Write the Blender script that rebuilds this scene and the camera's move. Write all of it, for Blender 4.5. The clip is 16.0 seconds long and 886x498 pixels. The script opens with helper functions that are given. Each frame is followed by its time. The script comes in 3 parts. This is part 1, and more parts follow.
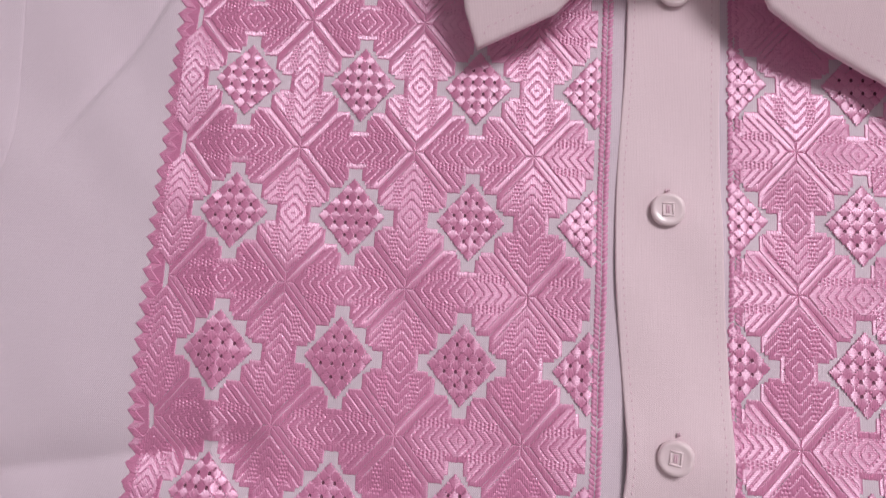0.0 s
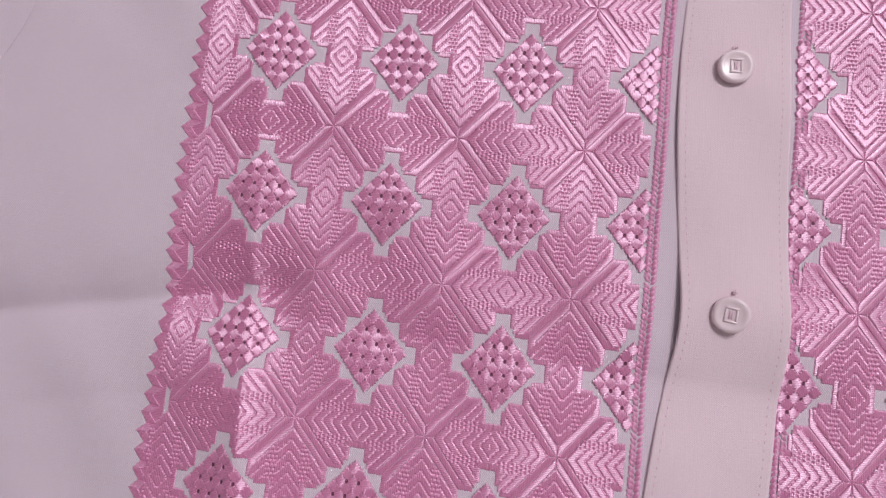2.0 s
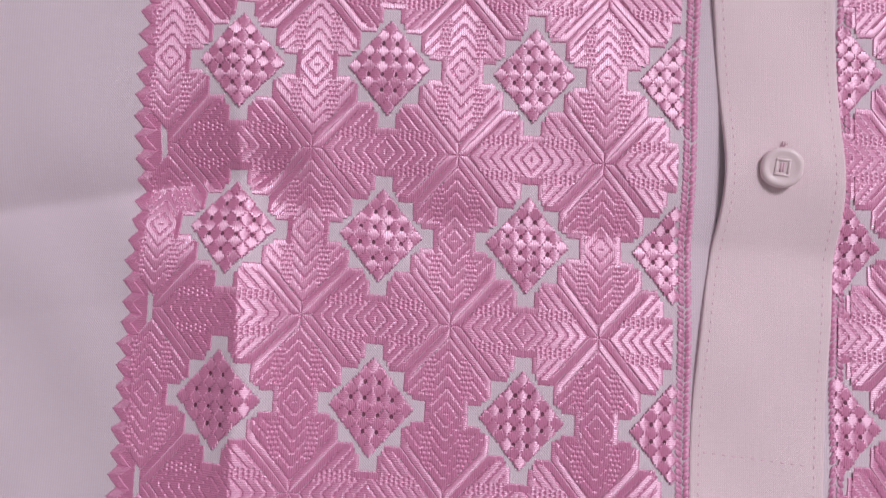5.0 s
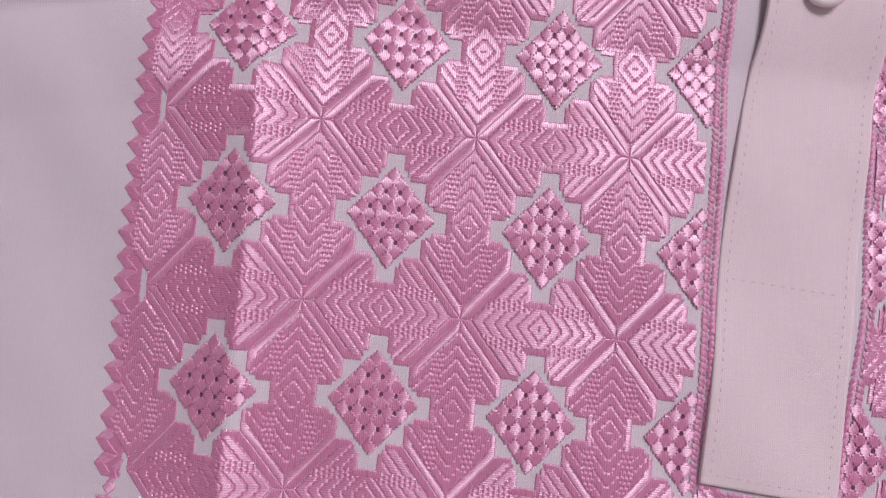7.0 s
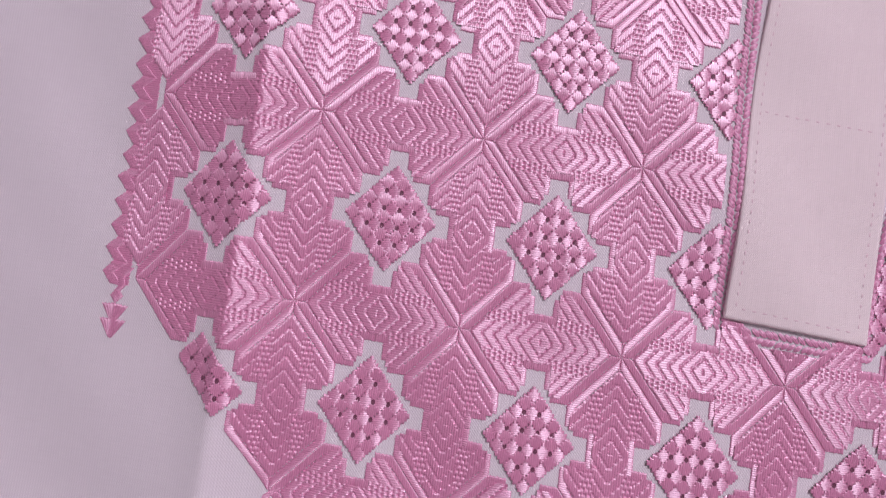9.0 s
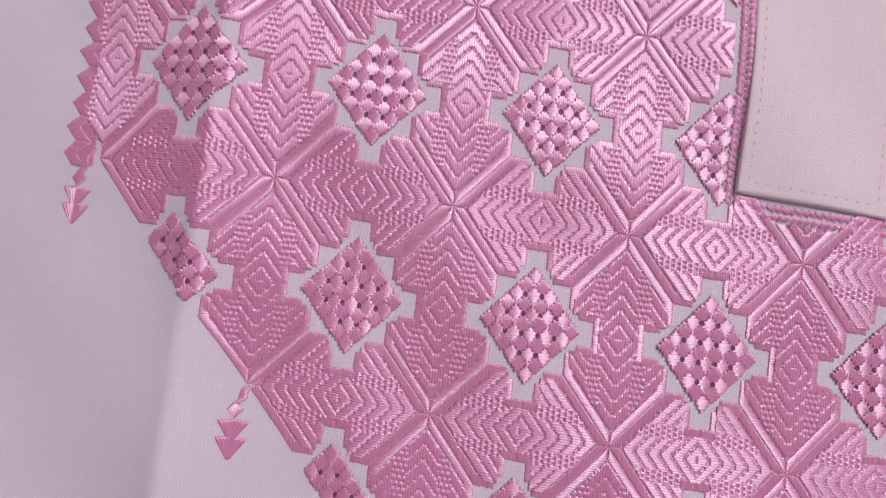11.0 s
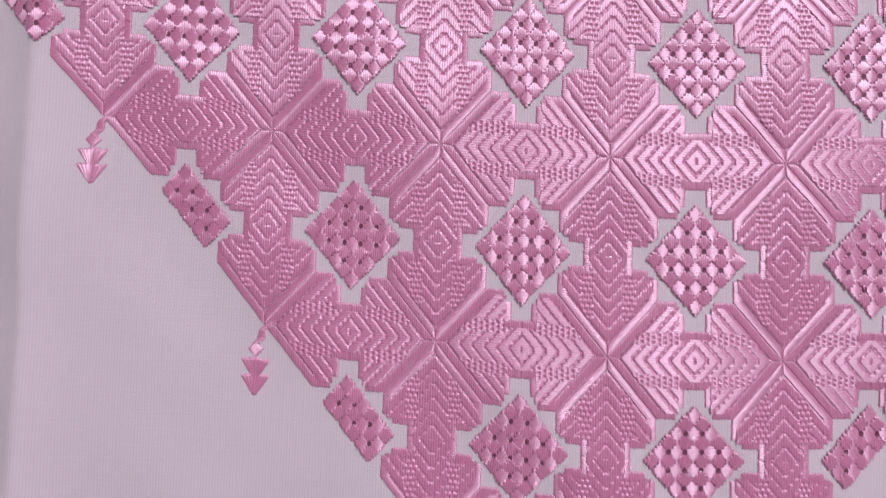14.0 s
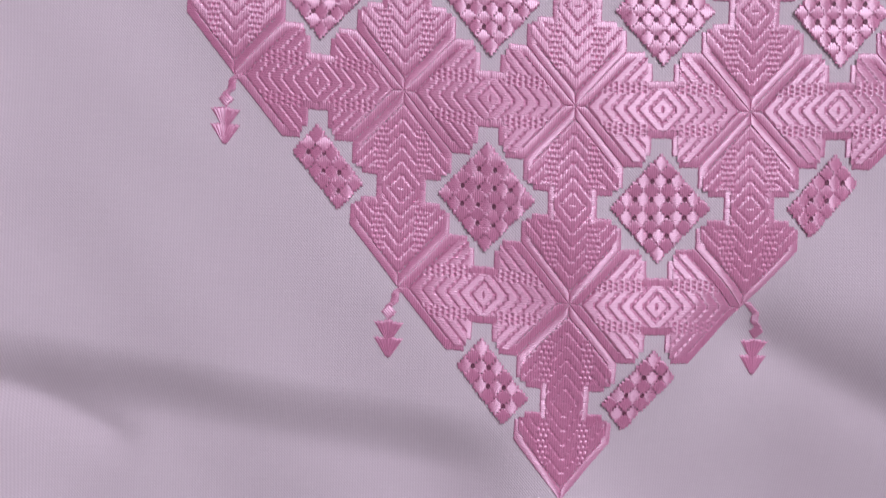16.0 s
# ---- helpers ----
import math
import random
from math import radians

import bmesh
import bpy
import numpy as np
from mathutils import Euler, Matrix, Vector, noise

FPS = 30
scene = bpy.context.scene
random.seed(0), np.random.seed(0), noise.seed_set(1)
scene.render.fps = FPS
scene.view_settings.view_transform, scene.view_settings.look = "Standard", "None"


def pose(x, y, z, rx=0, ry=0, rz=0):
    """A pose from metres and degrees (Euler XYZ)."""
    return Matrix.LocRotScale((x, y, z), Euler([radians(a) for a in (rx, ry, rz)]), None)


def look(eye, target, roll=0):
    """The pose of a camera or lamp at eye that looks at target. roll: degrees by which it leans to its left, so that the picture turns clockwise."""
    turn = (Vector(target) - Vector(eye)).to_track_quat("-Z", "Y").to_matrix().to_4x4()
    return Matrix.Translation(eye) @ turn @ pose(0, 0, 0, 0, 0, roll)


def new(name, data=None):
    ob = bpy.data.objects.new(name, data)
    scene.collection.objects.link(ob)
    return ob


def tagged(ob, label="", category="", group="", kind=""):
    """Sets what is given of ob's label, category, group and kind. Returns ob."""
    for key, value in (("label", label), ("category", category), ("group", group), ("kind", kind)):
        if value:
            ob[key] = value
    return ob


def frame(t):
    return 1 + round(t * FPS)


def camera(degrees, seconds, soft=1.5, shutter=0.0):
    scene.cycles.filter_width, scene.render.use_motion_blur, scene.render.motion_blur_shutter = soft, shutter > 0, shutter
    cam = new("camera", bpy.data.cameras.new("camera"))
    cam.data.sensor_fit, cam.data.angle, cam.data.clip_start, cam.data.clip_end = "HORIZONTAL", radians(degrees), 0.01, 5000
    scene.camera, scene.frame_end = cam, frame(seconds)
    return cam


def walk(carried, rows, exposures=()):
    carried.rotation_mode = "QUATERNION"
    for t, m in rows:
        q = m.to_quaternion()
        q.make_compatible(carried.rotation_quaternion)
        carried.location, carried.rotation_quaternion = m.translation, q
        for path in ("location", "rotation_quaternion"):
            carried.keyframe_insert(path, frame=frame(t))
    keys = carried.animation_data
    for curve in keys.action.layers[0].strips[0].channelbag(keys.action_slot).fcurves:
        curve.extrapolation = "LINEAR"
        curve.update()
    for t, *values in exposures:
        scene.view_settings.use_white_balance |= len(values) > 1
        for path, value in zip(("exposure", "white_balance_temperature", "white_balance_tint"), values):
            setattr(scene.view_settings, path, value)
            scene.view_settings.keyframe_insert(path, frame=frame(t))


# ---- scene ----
cam = camera(68.0, 16.0, soft=1.2, shutter=0.4)
PATH = [
    (0, (-0.04970, 0.15774, 0.20327), (-0.06455, 0.19028, 0.00650), -21.08),
    (0.5, (-0.05243, 0.14694, 0.19665), (-0.06393, 0.17721, -0.00071), -16.65),
    (1, (-0.05527, 0.13827, 0.19539), (-0.06519, 0.16610, -0.00242), -14.99),
    (1.5, (-0.05698, 0.12986, 0.19744), (-0.06924, 0.15633, -0.00042), -19.58),
    (2, (-0.06457, 0.12228, 0.19294), (-0.07711, 0.14473, -0.00540), -22.93),
    (2.5, (-0.06612, 0.12214, 0.19536), (-0.08145, 0.14426, -0.00282), -29.55),
    (3, (-0.06415, 0.11741, 0.19431), (-0.08229, 0.13883, -0.00372), -36.18),
    (3.2, (-0.06581, 0.12076, 0.19347), (-0.08240, 0.13555, -0.00529), -44.25),
    (5.3, (-0.07898, 0.09133, 0.16549), (-0.07851, 0.10567, -0.03399), 4.60),
    (5.5, (-0.07839, 0.08747, 0.16444), (-0.07875, 0.10202, -0.03503), 1.50),
    (6, (-0.08083, 0.07501, 0.16249), (-0.07946, 0.08701, -0.03715), 10.21),
    (6.5, (-0.08294, 0.06339, 0.16038), (-0.08125, 0.07404, -0.03933), 13.54),
    (7, (-0.08314, 0.05355, 0.15901), (-0.08130, 0.06387, -0.04071), 15.25),
    (7.5, (-0.08332, 0.04472, 0.15892), (-0.08362, 0.05564, -0.04078), 3.80),
    (8, (-0.08230, 0.02746, 0.15824), (-0.08186, 0.04133, -0.04128), 8.05),
    (8.5, (-0.08271, 0.01816, 0.15538), (-0.08304, 0.03061, -0.04423), 5.43),
    (9, (-0.08153, 0.00960, 0.15241), (-0.08218, 0.02126, -0.04725), 4.49),
    (9.2, (-0.08116, 0.00757, 0.15266), (-0.08177, 0.01945, -0.04698), 4.92),
    (11.3, (-0.07949, -0.02390, 0.13132), (-0.07466, -0.00842, -0.06802), 24.08),
    (11.5, (-0.07920, -0.02679, 0.12707), (-0.07356, -0.01364, -0.07242), 29.87),
    (12, (-0.06788, -0.03231, 0.12811), (-0.06362, -0.02006, -0.07147), 24.38),
    (12.5, (-0.05590, -0.03795, 0.12744), (-0.05266, -0.02727, -0.07225), 20.68),
    (13, (-0.04522, -0.04799, 0.13061), (-0.04325, -0.03704, -0.06908), 12.97),
    (13.5, (-0.03927, -0.06265, 0.13779), (-0.03906, -0.05441, -0.06204), 3.52),
    (14, (-0.03558, -0.07543, 0.14626), (-0.03725, -0.06626, -0.05353), -8.62),
    (14.5, (-0.03251, -0.09032, 0.15097), (-0.03417, -0.08171, -0.04883), -8.87),
    (15, (-0.02966, -0.10335, 0.14969), (-0.03038, -0.09489, -0.05013), -2.80),
    (15.5, (-0.02919, -0.11445, 0.14677), (-0.03287, -0.10811, -0.05310), -27.90),
    (16, (-0.02684, -0.12635, 0.14543), (-0.02867, -0.12315, -0.05454), -27.86),
]
walk(cam, [(t, look(eye, target, roll)) for t, eye, target, roll in PATH], exposures=[
    (0, -0.37, 6450, 10), (1.5, -0.44, 6400, 10), (2.5, -0.48, 6200, 10), (5.5, -0.42, 6300, 10), (8, -0.41, 6200, 10), (9, -0.36, 6150, 9.5),
    (11.5, -0.34, 6200, 9.5), (13.5, -0.37, 6150, 8.5), (15, -0.28, 6100, 8.5), (16, -0.45, 6000, 10.5)])

# ---- world and light: a room with one window, up and to one side of the collar ----
world = bpy.data.worlds.new("world")
scene.world = world
world.use_nodes = True
wn = world.node_tree
sky = wn.nodes.new("ShaderNodeTexSky")
sky.sky_type, sky.sun_disc, sky.sun_elevation, sky.sun_rotation = "NISHITA", False, radians(35), radians(30)
wn.links.new(sky.outputs[0], wn.nodes["Background"].inputs[0])
wn.nodes["Background"].inputs[1].default_value = 0.1

WIN_X, WIN_Z, WIN_W, WIN_H, WALL_Y = 0.90, 2.0, 0.95, 0.95, 1.25
lamp_data = bpy.data.lights.new("window_light", "AREA")
lamp_data.shape, lamp_data.size, lamp_data.size_y = "RECTANGLE", WIN_W - 0.1, WIN_H - 0.1
lamp_data.energy, lamp_data.color = 71.0, (1.0, 0.97, 0.98)
lamp = new("window_light", lamp_data)
lamp.matrix_world = look((WIN_X, WALL_Y + 0.05, WIN_Z), (0, 0, 0))

# ---- materials ----


class Nodes:
    """Small shorthand for building a node material."""

    def __init__(self, name):
        self.mat = bpy.data.materials.new(name)
        self.mat.use_nodes = True
        self.tree = self.mat.node_tree
        self.bsdf = self.tree.nodes["Principled BSDF"]

    def add(self, kind):
        return self.tree.nodes.new(kind)

    def put(self, socket, value):
        if isinstance(value, bpy.types.NodeSocket):
            self.tree.links.new(value, socket)
        else:
            socket.default_value = value

    def math(self, op, a, b=0.0, c=0.0):
        node = self.add("ShaderNodeMath")
        node.operation = op
        for socket, value in zip(node.inputs, (a, b, c)):
            self.put(socket, value)
        return node.outputs[0]

    def vec(self, op, a, b):
        node = self.add("ShaderNodeVectorMath")
        node.operation = op
        self.put(node.inputs[0], a)
        self.put(node.inputs[1], b)
        return node.outputs[0]

    def noise(self, vector, scale, detail=2.0, rough=0.5):
        node = self.add("ShaderNodeTexNoise")
        self.put(node.inputs["Vector"], vector)
        node.inputs["Scale"].default_value, node.inputs["Detail"].default_value = scale, detail
        node.inputs["Roughness"].default_value = rough
        return node.outputs[0]

    def mix(self, factor, a, b):
        node = self.add("ShaderNodeMix")
        node.data_type = "RGBA"
        self.put(node.inputs[0], factor)
        self.put(node.inputs[6], a)
        self.put(node.inputs[7], b)
        return node.outputs[2]

    def bump(self, height, strength, distance):
        node = self.add("ShaderNodeBump")
        self.put(node.inputs["Height"], height)
        node.inputs["Strength"].default_value, node.inputs["Distance"].default_value = strength, distance
        self.put(self.bsdf.inputs["Normal"], node.outputs[0])

    def set(self, **values):
        for key, value in values.items():
            self.put(self.bsdf.inputs[key.replace("_", " ")], value)
        return self


SHEEN = (1.0, 0.82, 0.97)


def thread_material(name, light, dark, gloss=0.49, relief=0.3, lustre=0.30, pitch=0.45):
    """Rayon thread laid side by side: the texture's u runs across the threads, v along them, in millimetres."""
    n = Nodes(name)
    uv = n.add("ShaderNodeTexCoord").outputs["UV"]
    split = n.add("ShaderNodeSeparateXYZ")
    n.put(split.inputs[0], uv)
    u = split.outputs[0]
    wob = n.noise(n.vec("MULTIPLY", uv, (0.7, 0.25, 1.0)), 1.0)
    across = n.math("ADD", n.math("MULTIPLY_ADD", wob, 0.4 * pitch, u), 0.3 * pitch)
    ridge = n.math("ABSOLUTE", n.math("SINE", n.math("MULTIPLY", across, math.pi / pitch)))
    height = n.math("POWER", ridge, 0.6)
    strand = n.noise(n.vec("MULTIPLY", uv, (3.2, 0.22, 1.0)), 1.0, 3.0)
    info = n.add("ShaderNodeObjectInfo").outputs["Random"]
    tone = n.math("ADD", n.math("MULTIPLY_ADD", strand, 1.5, -0.3), n.math("MULTIPLY_ADD", info, 0.24, -0.12))
    colour = n.mix(n.math("MULTIPLY", tone, 1.0), (*dark, 1), (*light, 1))
    n.set(Base_Color=colour, Roughness=0.7, Specular_IOR_Level=0.3)
    tangent = n.add("ShaderNodeTangent")
    tangent.direction_type, tangent.uv_map = "UV_MAP", "UVMap"
    n.bump(height, relief, 0.00022)
    # the lustre of parallel filaments: a narrow highlight along the thread, a wide one across it
    sheen = n.add("ShaderNodeBsdfAnisotropic")
    n.put(sheen.inputs["Color"], (*SHEEN, 1))
    n.put(sheen.inputs["Roughness"], gloss)
    n.put(sheen.inputs["Anisotropy"], -0.62)
    n.put(sheen.inputs["Tangent"], tangent.outputs[0])
    n.put(sheen.inputs["Normal"], n.bsdf.inputs["Normal"].links[0].from_socket)
    both = n.add("ShaderNodeMixShader")
    n.put(both.inputs[0], lustre)
    n.put(both.inputs[1], n.bsdf.outputs[0])
    n.put(both.inputs[2], sheen.outputs[0])
    n.put(n.tree.nodes["Material Output"].inputs["Surface"], both.outputs[0])
    return n.mat


def cloth_material(name, light, dark, yarn=0.00064, rib=0.3):
    """Plain weave: two crossing sets of yarn with slubs."""
    n = Nodes(name)
    where = n.add("ShaderNodeTexCoord").outputs["Object"]
    split = n.add("ShaderNodeSeparateXYZ")
    n.put(split.inputs[0], where)
    x, y = split.outputs[0], split.outputs[1]
    warp = n.math("SINE", n.math("MULTIPLY", x, 2 * math.pi / yarn))
    weft = n.math("SINE", n.math("MULTIPLY", y, 2 * math.pi / (yarn * 1.15)))
    weave = n.math("MULTIPLY", warp, weft)
    slub_x = n.noise(n.vec("MULTIPLY", where, (90, 1900, 1)), 1.0)
    slub_y = n.noise(n.vec("MULTIPLY", where, (1900, 90, 1)), 1.0)
    cloud = n.noise(where, 28.0, 3.0)
    tone = n.math("ADD", n.math("ADD", n.math("MULTIPLY", slub_x, 0.3), n.math("MULTIPLY", slub_y, rib)), n.math("MULTIPLY_ADD", cloud, 0.5, -0.05))
    tone = n.math("ADD", tone, n.math("ADD", n.math("MULTIPLY", weave, 0.24), n.math("MULTIPLY", warp, 0.26)))
    n.set(Base_Color=n.mix(tone, (*dark, 1), (*light, 1)), Roughness=0.82, Specular_IOR_Level=0.25, Sheen_Weight=0.25)
    relief = n.math("ADD", n.math("MULTIPLY", weave, 0.5), n.math("ADD", slub_x, slub_y))
    n.bump(relief, 0.35, 0.00014)
    return n.mat


def plain_material(name, light, dark, rough=0.6, scale=6.0, relief=0.0004, spec=0.4):
    n = Nodes(name)
    where = n.add("ShaderNodeTexCoord").outputs["Object"]
    tone = n.noise(where, scale, 5.0, 0.6)
    n.set(Base_Color=n.mix(tone, (*dark, 1), (*light, 1)), Roughness=rough, Specular_IOR_Level=spec)
    n.bump(n.noise(where, scale * 40, 2.0), 0.3, relief)
    return n.mat


PINK, ROSE = (0.80, 0.238, 0.46), (0.63, 0.156, 0.347)
M_FILL = thread_material("pink_thread_fill", PINK, ROSE, relief=0.46, pitch=0.55)
M_SATIN = thread_material("pink_satin_thread", PINK, ROSE, relief=0.42, pitch=0.5)
M_SQUARE = thread_material("pink_lattice_thread", PINK, ROSE)
M_BRAID = thread_material("pink_braid_thread", (0.74, 0.26, 0.46), (0.56, 0.17, 0.34), gloss=0.55, lustre=0.15)
# very dark rose: the shade inside the eyelet holes, put into the colour
M_EYELET_SHADE = thread_material("eyelet_painted_shade", (0.22, 0.06, 0.12), (0.12, 0.03, 0.06), gloss=0.8, lustre=0.03)
M_CLOTH = cloth_material("pale_pink_cotton", (0.745, 0.615, 0.70), (0.64, 0.51, 0.595))
M_PLACKET = cloth_material("pale_pink_placket_cotton", (0.83, 0.65, 0.71), (0.72, 0.545, 0.60), yarn=0.00048, rib=0.6)
M_STITCH = plain_material("pale_sewing_thread", (0.80, 0.55, 0.64), (0.62, 0.38, 0.48), 0.5, 900.0, 0.0001)
M_BUTTON = plain_material("pale_pink_button_plastic", (0.86, 0.70, 0.74), (0.80, 0.62, 0.67), 0.22, 120.0, 0.00003, 0.6)
M_WALL = plain_material("white_wall_paint", (0.68, 0.665, 0.655), (0.62, 0.605, 0.595), 0.85)
M_FLOOR = plain_material("pale_sheet", (0.64, 0.62, 0.64), (0.55, 0.53, 0.55), 0.9)
M_FRAME = plain_material("white_window_paint", (0.82, 0.82, 0.80), (0.76, 0.76, 0.74), 0.4)

# ---- room ----


def finish(name, verts, faces, material, parent=None, label="", uvs=None, smooth=True):
    """One mesh object from arrays; faces turn upwards where the whole lies face down."""
    mesh = bpy.data.meshes.new(name)
    mesh.from_pydata([tuple(v) for v in verts], [], faces)
    if uvs is not None:
        layer = mesh.uv_layers.new(name="UVMap")
        index = np.empty(len(mesh.loops), dtype=np.int32)
        mesh.loops.foreach_get("vertex_index", index)
        layer.data.foreach_set("uv", np.asarray(uvs, dtype=np.float32)[index].ravel())
    mesh.polygons.foreach_set("use_smooth", [smooth] * len(mesh.polygons))
    mesh.materials.append(material)
    mesh.update()
    ob = new(name, mesh)
    if parent is not None:
        ob.parent = parent
    if label:
        ob["label"] = label
    return ob


def part(name, bm, material, parent, label="", smooth=True):
    mesh = bpy.data.meshes.new(name)
    for f in bm.faces:
        f.smooth = smooth
    bm.to_mesh(mesh)
    bm.free()
    mesh.materials.append(material)
    ob = new(name, mesh)
    if parent is not None:
        ob.parent = parent
    if label:
        ob["label"] = label
    return ob


def box(bm, x0, x1, y0, y1, z0, z1):
    made = bmesh.ops.create_cube(bm, size=1.0)["verts"]
    for v in made:
        v.co = Vector((x0 if v.co.x < 0 else x1, y0 if v.co.y < 0 else y1, z0 if v.co.z < 0 else z1))
    return made


FLOOR_Z, TOP_Z, SIDE = -0.0240, 2.6, 2.0


def slab(name, boxes, material):
    bm = bmesh.new()
    for b in boxes:
        box(bm, *b)
    return tagged(part(name, bm, material, None, "", False), kind="structure")


slab("floor", [(-SIDE, SIDE, -SIDE, WALL_Y, FLOOR_Z - 0.1, FLOOR_Z)], M_FLOOR)
slab("ceiling", [(-SIDE, SIDE, -SIDE, WALL_Y, TOP_Z, TOP_Z + 0.1)], M_WALL)
slab("wall_south", [(-SIDE, SIDE, -SIDE - 0.15, -SIDE, FLOOR_Z, TOP_Z)], M_WALL)
slab("wall_west", [(-SIDE - 0.15, -SIDE, -SIDE, WALL_Y, FLOOR_Z, TOP_Z)], M_WALL)
slab("wall_east", [(SIDE, SIDE + 0.15, -SIDE, WALL_Y, FLOOR_Z, TOP_Z)], M_WALL)
wl, wr, wb, wt = WIN_X - WIN_W / 2, WIN_X + WIN_W / 2, WIN_Z - WIN_H / 2, WIN_Z + WIN_H / 2
slab("wall_north", [(-SIDE, wl, WALL_Y, WALL_Y + 0.15, FLOOR_Z, TOP_Z), (wr, SIDE, WALL_Y, WALL_Y + 0.15, FLOOR_Z, TOP_Z),
                    (wl, wr, WALL_Y, WALL_Y + 0.15, FLOOR_Z, wb), (wl, wr, WALL_Y, WALL_Y + 0.15, wt, TOP_Z)], M_WALL)
win = slab("window_1", [(wl, wl + 0.05, WALL_Y + 0.06, WALL_Y + 0.12, wb, wt), (wr - 0.05, wr, WALL_Y + 0.06, WALL_Y + 0.12, wb, wt),
                        (wl + 0.05, wr - 0.05, WALL_Y + 0.06, WALL_Y + 0.12, wb, wb + 0.05), (wl + 0.05, wr - 0.05, WALL_Y + 0.06, WALL_Y + 0.12, wt - 0.05, wt)], M_FRAME)

# ---- lie of the cloth ----
P, Q = 0.038, 0.0445


def ease(t):
    t = np.clip(t, 0.0, 1.0)
    return t * t * (3 - 2 * t)


def fold(x, y, a, b, depth, above, below, fade=0.02, blunt=0.0012):
    """A furrow along the line from a to b: its two sides fall off over the lengths above and below."""
    ax, ay = a
    dx, dy = b[0] - ax, b[1] - ay
    length = math.hypot(dx, dy)
    dx, dy = dx / length, dy / length
    along, off = (x - ax) * dx + (y - ay) * dy, -(x - ax) * dy + (y - ay) * dx
    ends = ease((along + fade) / fade) * ease((length + fade - along) / fade)
    soft = np.sqrt(off * off + blunt**2)
    return -depth * ends * np.where(off > 0, np.exp((blunt - soft) / above), np.exp((blunt - soft) / below))


def step(x, y, a, b, drop, wide, fade=0.03):
    """The cloth falls away to one side of the line from a to b."""
    dx, dy = b[0] - a[0], b[1] - a[1]
    length = math.hypot(dx, dy)
    dx, dy = dx / length, dy / length
    along, off = (x - a[0]) * dx + (y - a[1]) * dy, -(x - a[0]) * dy + (y - a[1]) * dx
    ends = ease((along + fade) / fade) * ease((length + fade - along) / fade)
    return -drop * ends * ease(off / wide)


def arm_crease(x, y):
    """A curved crease that runs from the embroidery down to the armhole and thins out."""
    line = -0.1668 - 0.0386 * (np.clip(0.2743 - y, 0, None) / 0.0626) ** 1.12 + 0.40 * np.clip(y - 0.2743, 0, None)
    off = (x - line) * 0.85
    size = 0.0027 * ease((y - 0.207) / 0.05) * ease((0.335 - y) / 0.03)
    return -size * np.where(off > 0, np.exp(-np.abs(off) / 0.0016), np.exp(-np.abs(off) / 0.006))


def crease_x(y):
    return -0.1285 - 0.0115 * ease((y - 0.06) / 0.17)


def lie(x, y):
    """Height of the cloth over the plane of the chest."""
    x, y = np.asarray(x, float), np.asarray(y, float)
    away = crease_x(y) - x
    soft = (away + np.sqrt(away**2 + 0.0006**2)) / 2
    past = (-away + np.sqrt(away**2 + 0.0006**2)) / 2
    less = 1 - 0.65 * ease((y - 0.09) / 0.10)
    z = (0.0046 * np.exp(-past / 0.0125) - 0.0052 * (1 - np.exp(-soft / 0.0115))) * less
    z = z - (0.0035 + 0.0210 * ease((x + 0.01) / 0.07)) * ease((-0.130 - y) / 0.07)
    z = z + fold(x, y, (-0.235, 0.107), (-0.130, 0.1265), 0.0060, 0.011, 0.012)
    z = z + fold(x, y, (-0.120, 0.119), (0.03, 0.111), 0.0024, 0.010, 0.026)
    z = z + arm_crease(x, y)
    z = z + fold(x, y, (-0.21, 0.082), (-0.168, 0.090), 0.0010, 0.006, 0.010)
    z = z + step(x, y, (-0.030, -0.1580), (-0.112, -0.1455), 0.0062, 0.017)
    z = z + fold(x, y, (-0.132, -0.155), (-0.108, -0.168), 0.0034, 0.005, 0.008, 0.015, 0.002)
    z = z + fold(x, y, (0.045, -0.143), (0.085, -0.162), 0.0055, 0.008, 0.010, 0.02, 0.004)
    z = z - 0.09 * soft * (1 - ease((y - 0.05) / 0.10))
    z = z + 0.00045 * np.sin(x * 61 + 1.3) * np.sin(y * 47 + 0.4) + 0.00025 * np.sin(x * 140 + y * 90)
    z = z + 0.00045 * np.sin(x * 118 + 0.7 * np.sin(y * 60)) * np.sin(y * 128 + 0.8 * np.sin(x * 70) + 0.6)
    return z


def placed(x, y, h=0.0):
    """Plane of the pattern to the place on the shirt; the far front has slipped a little towards the collar."""
    x, y = np.asarray(x, float), np.asarray(y, float)
    slip = ease((x - 0.004) / 0.014) * ease((y - 0.004) / 0.06)
    # the cloth is pulled a little askew below the placket, and its pointed edge is drawn up
    askew = np.clip(-0.0025 - 0.044 * x, -0.0030, 0.0022) * (1 - ease((y - 0.06) / 0.10))
    inset = np.maximum(4 + y / Q - np.abs(x) / P, 0)
    drawn = 0.0016 * np.exp(-((inset / 1.1) ** 2)) * ease(-y / Q / 1.5)
    drawn = drawn * (1 - 0.6 * np.exp(-((x / 0.015) ** 2)) * ease((-3.2 - y / Q) / 0.6))
    wx = x + 0.0045 * slip + 0.0010 * ease((x - 0.01) / 0.03) * ease(-y / 0.03) - 0.0006 * ease((-0.12 - x) / 0.02)
    wy = y + 0.0050 * slip + askew + drawn
    return np.stack([wx, wy, lie(wx, wy) + h], axis=-1)


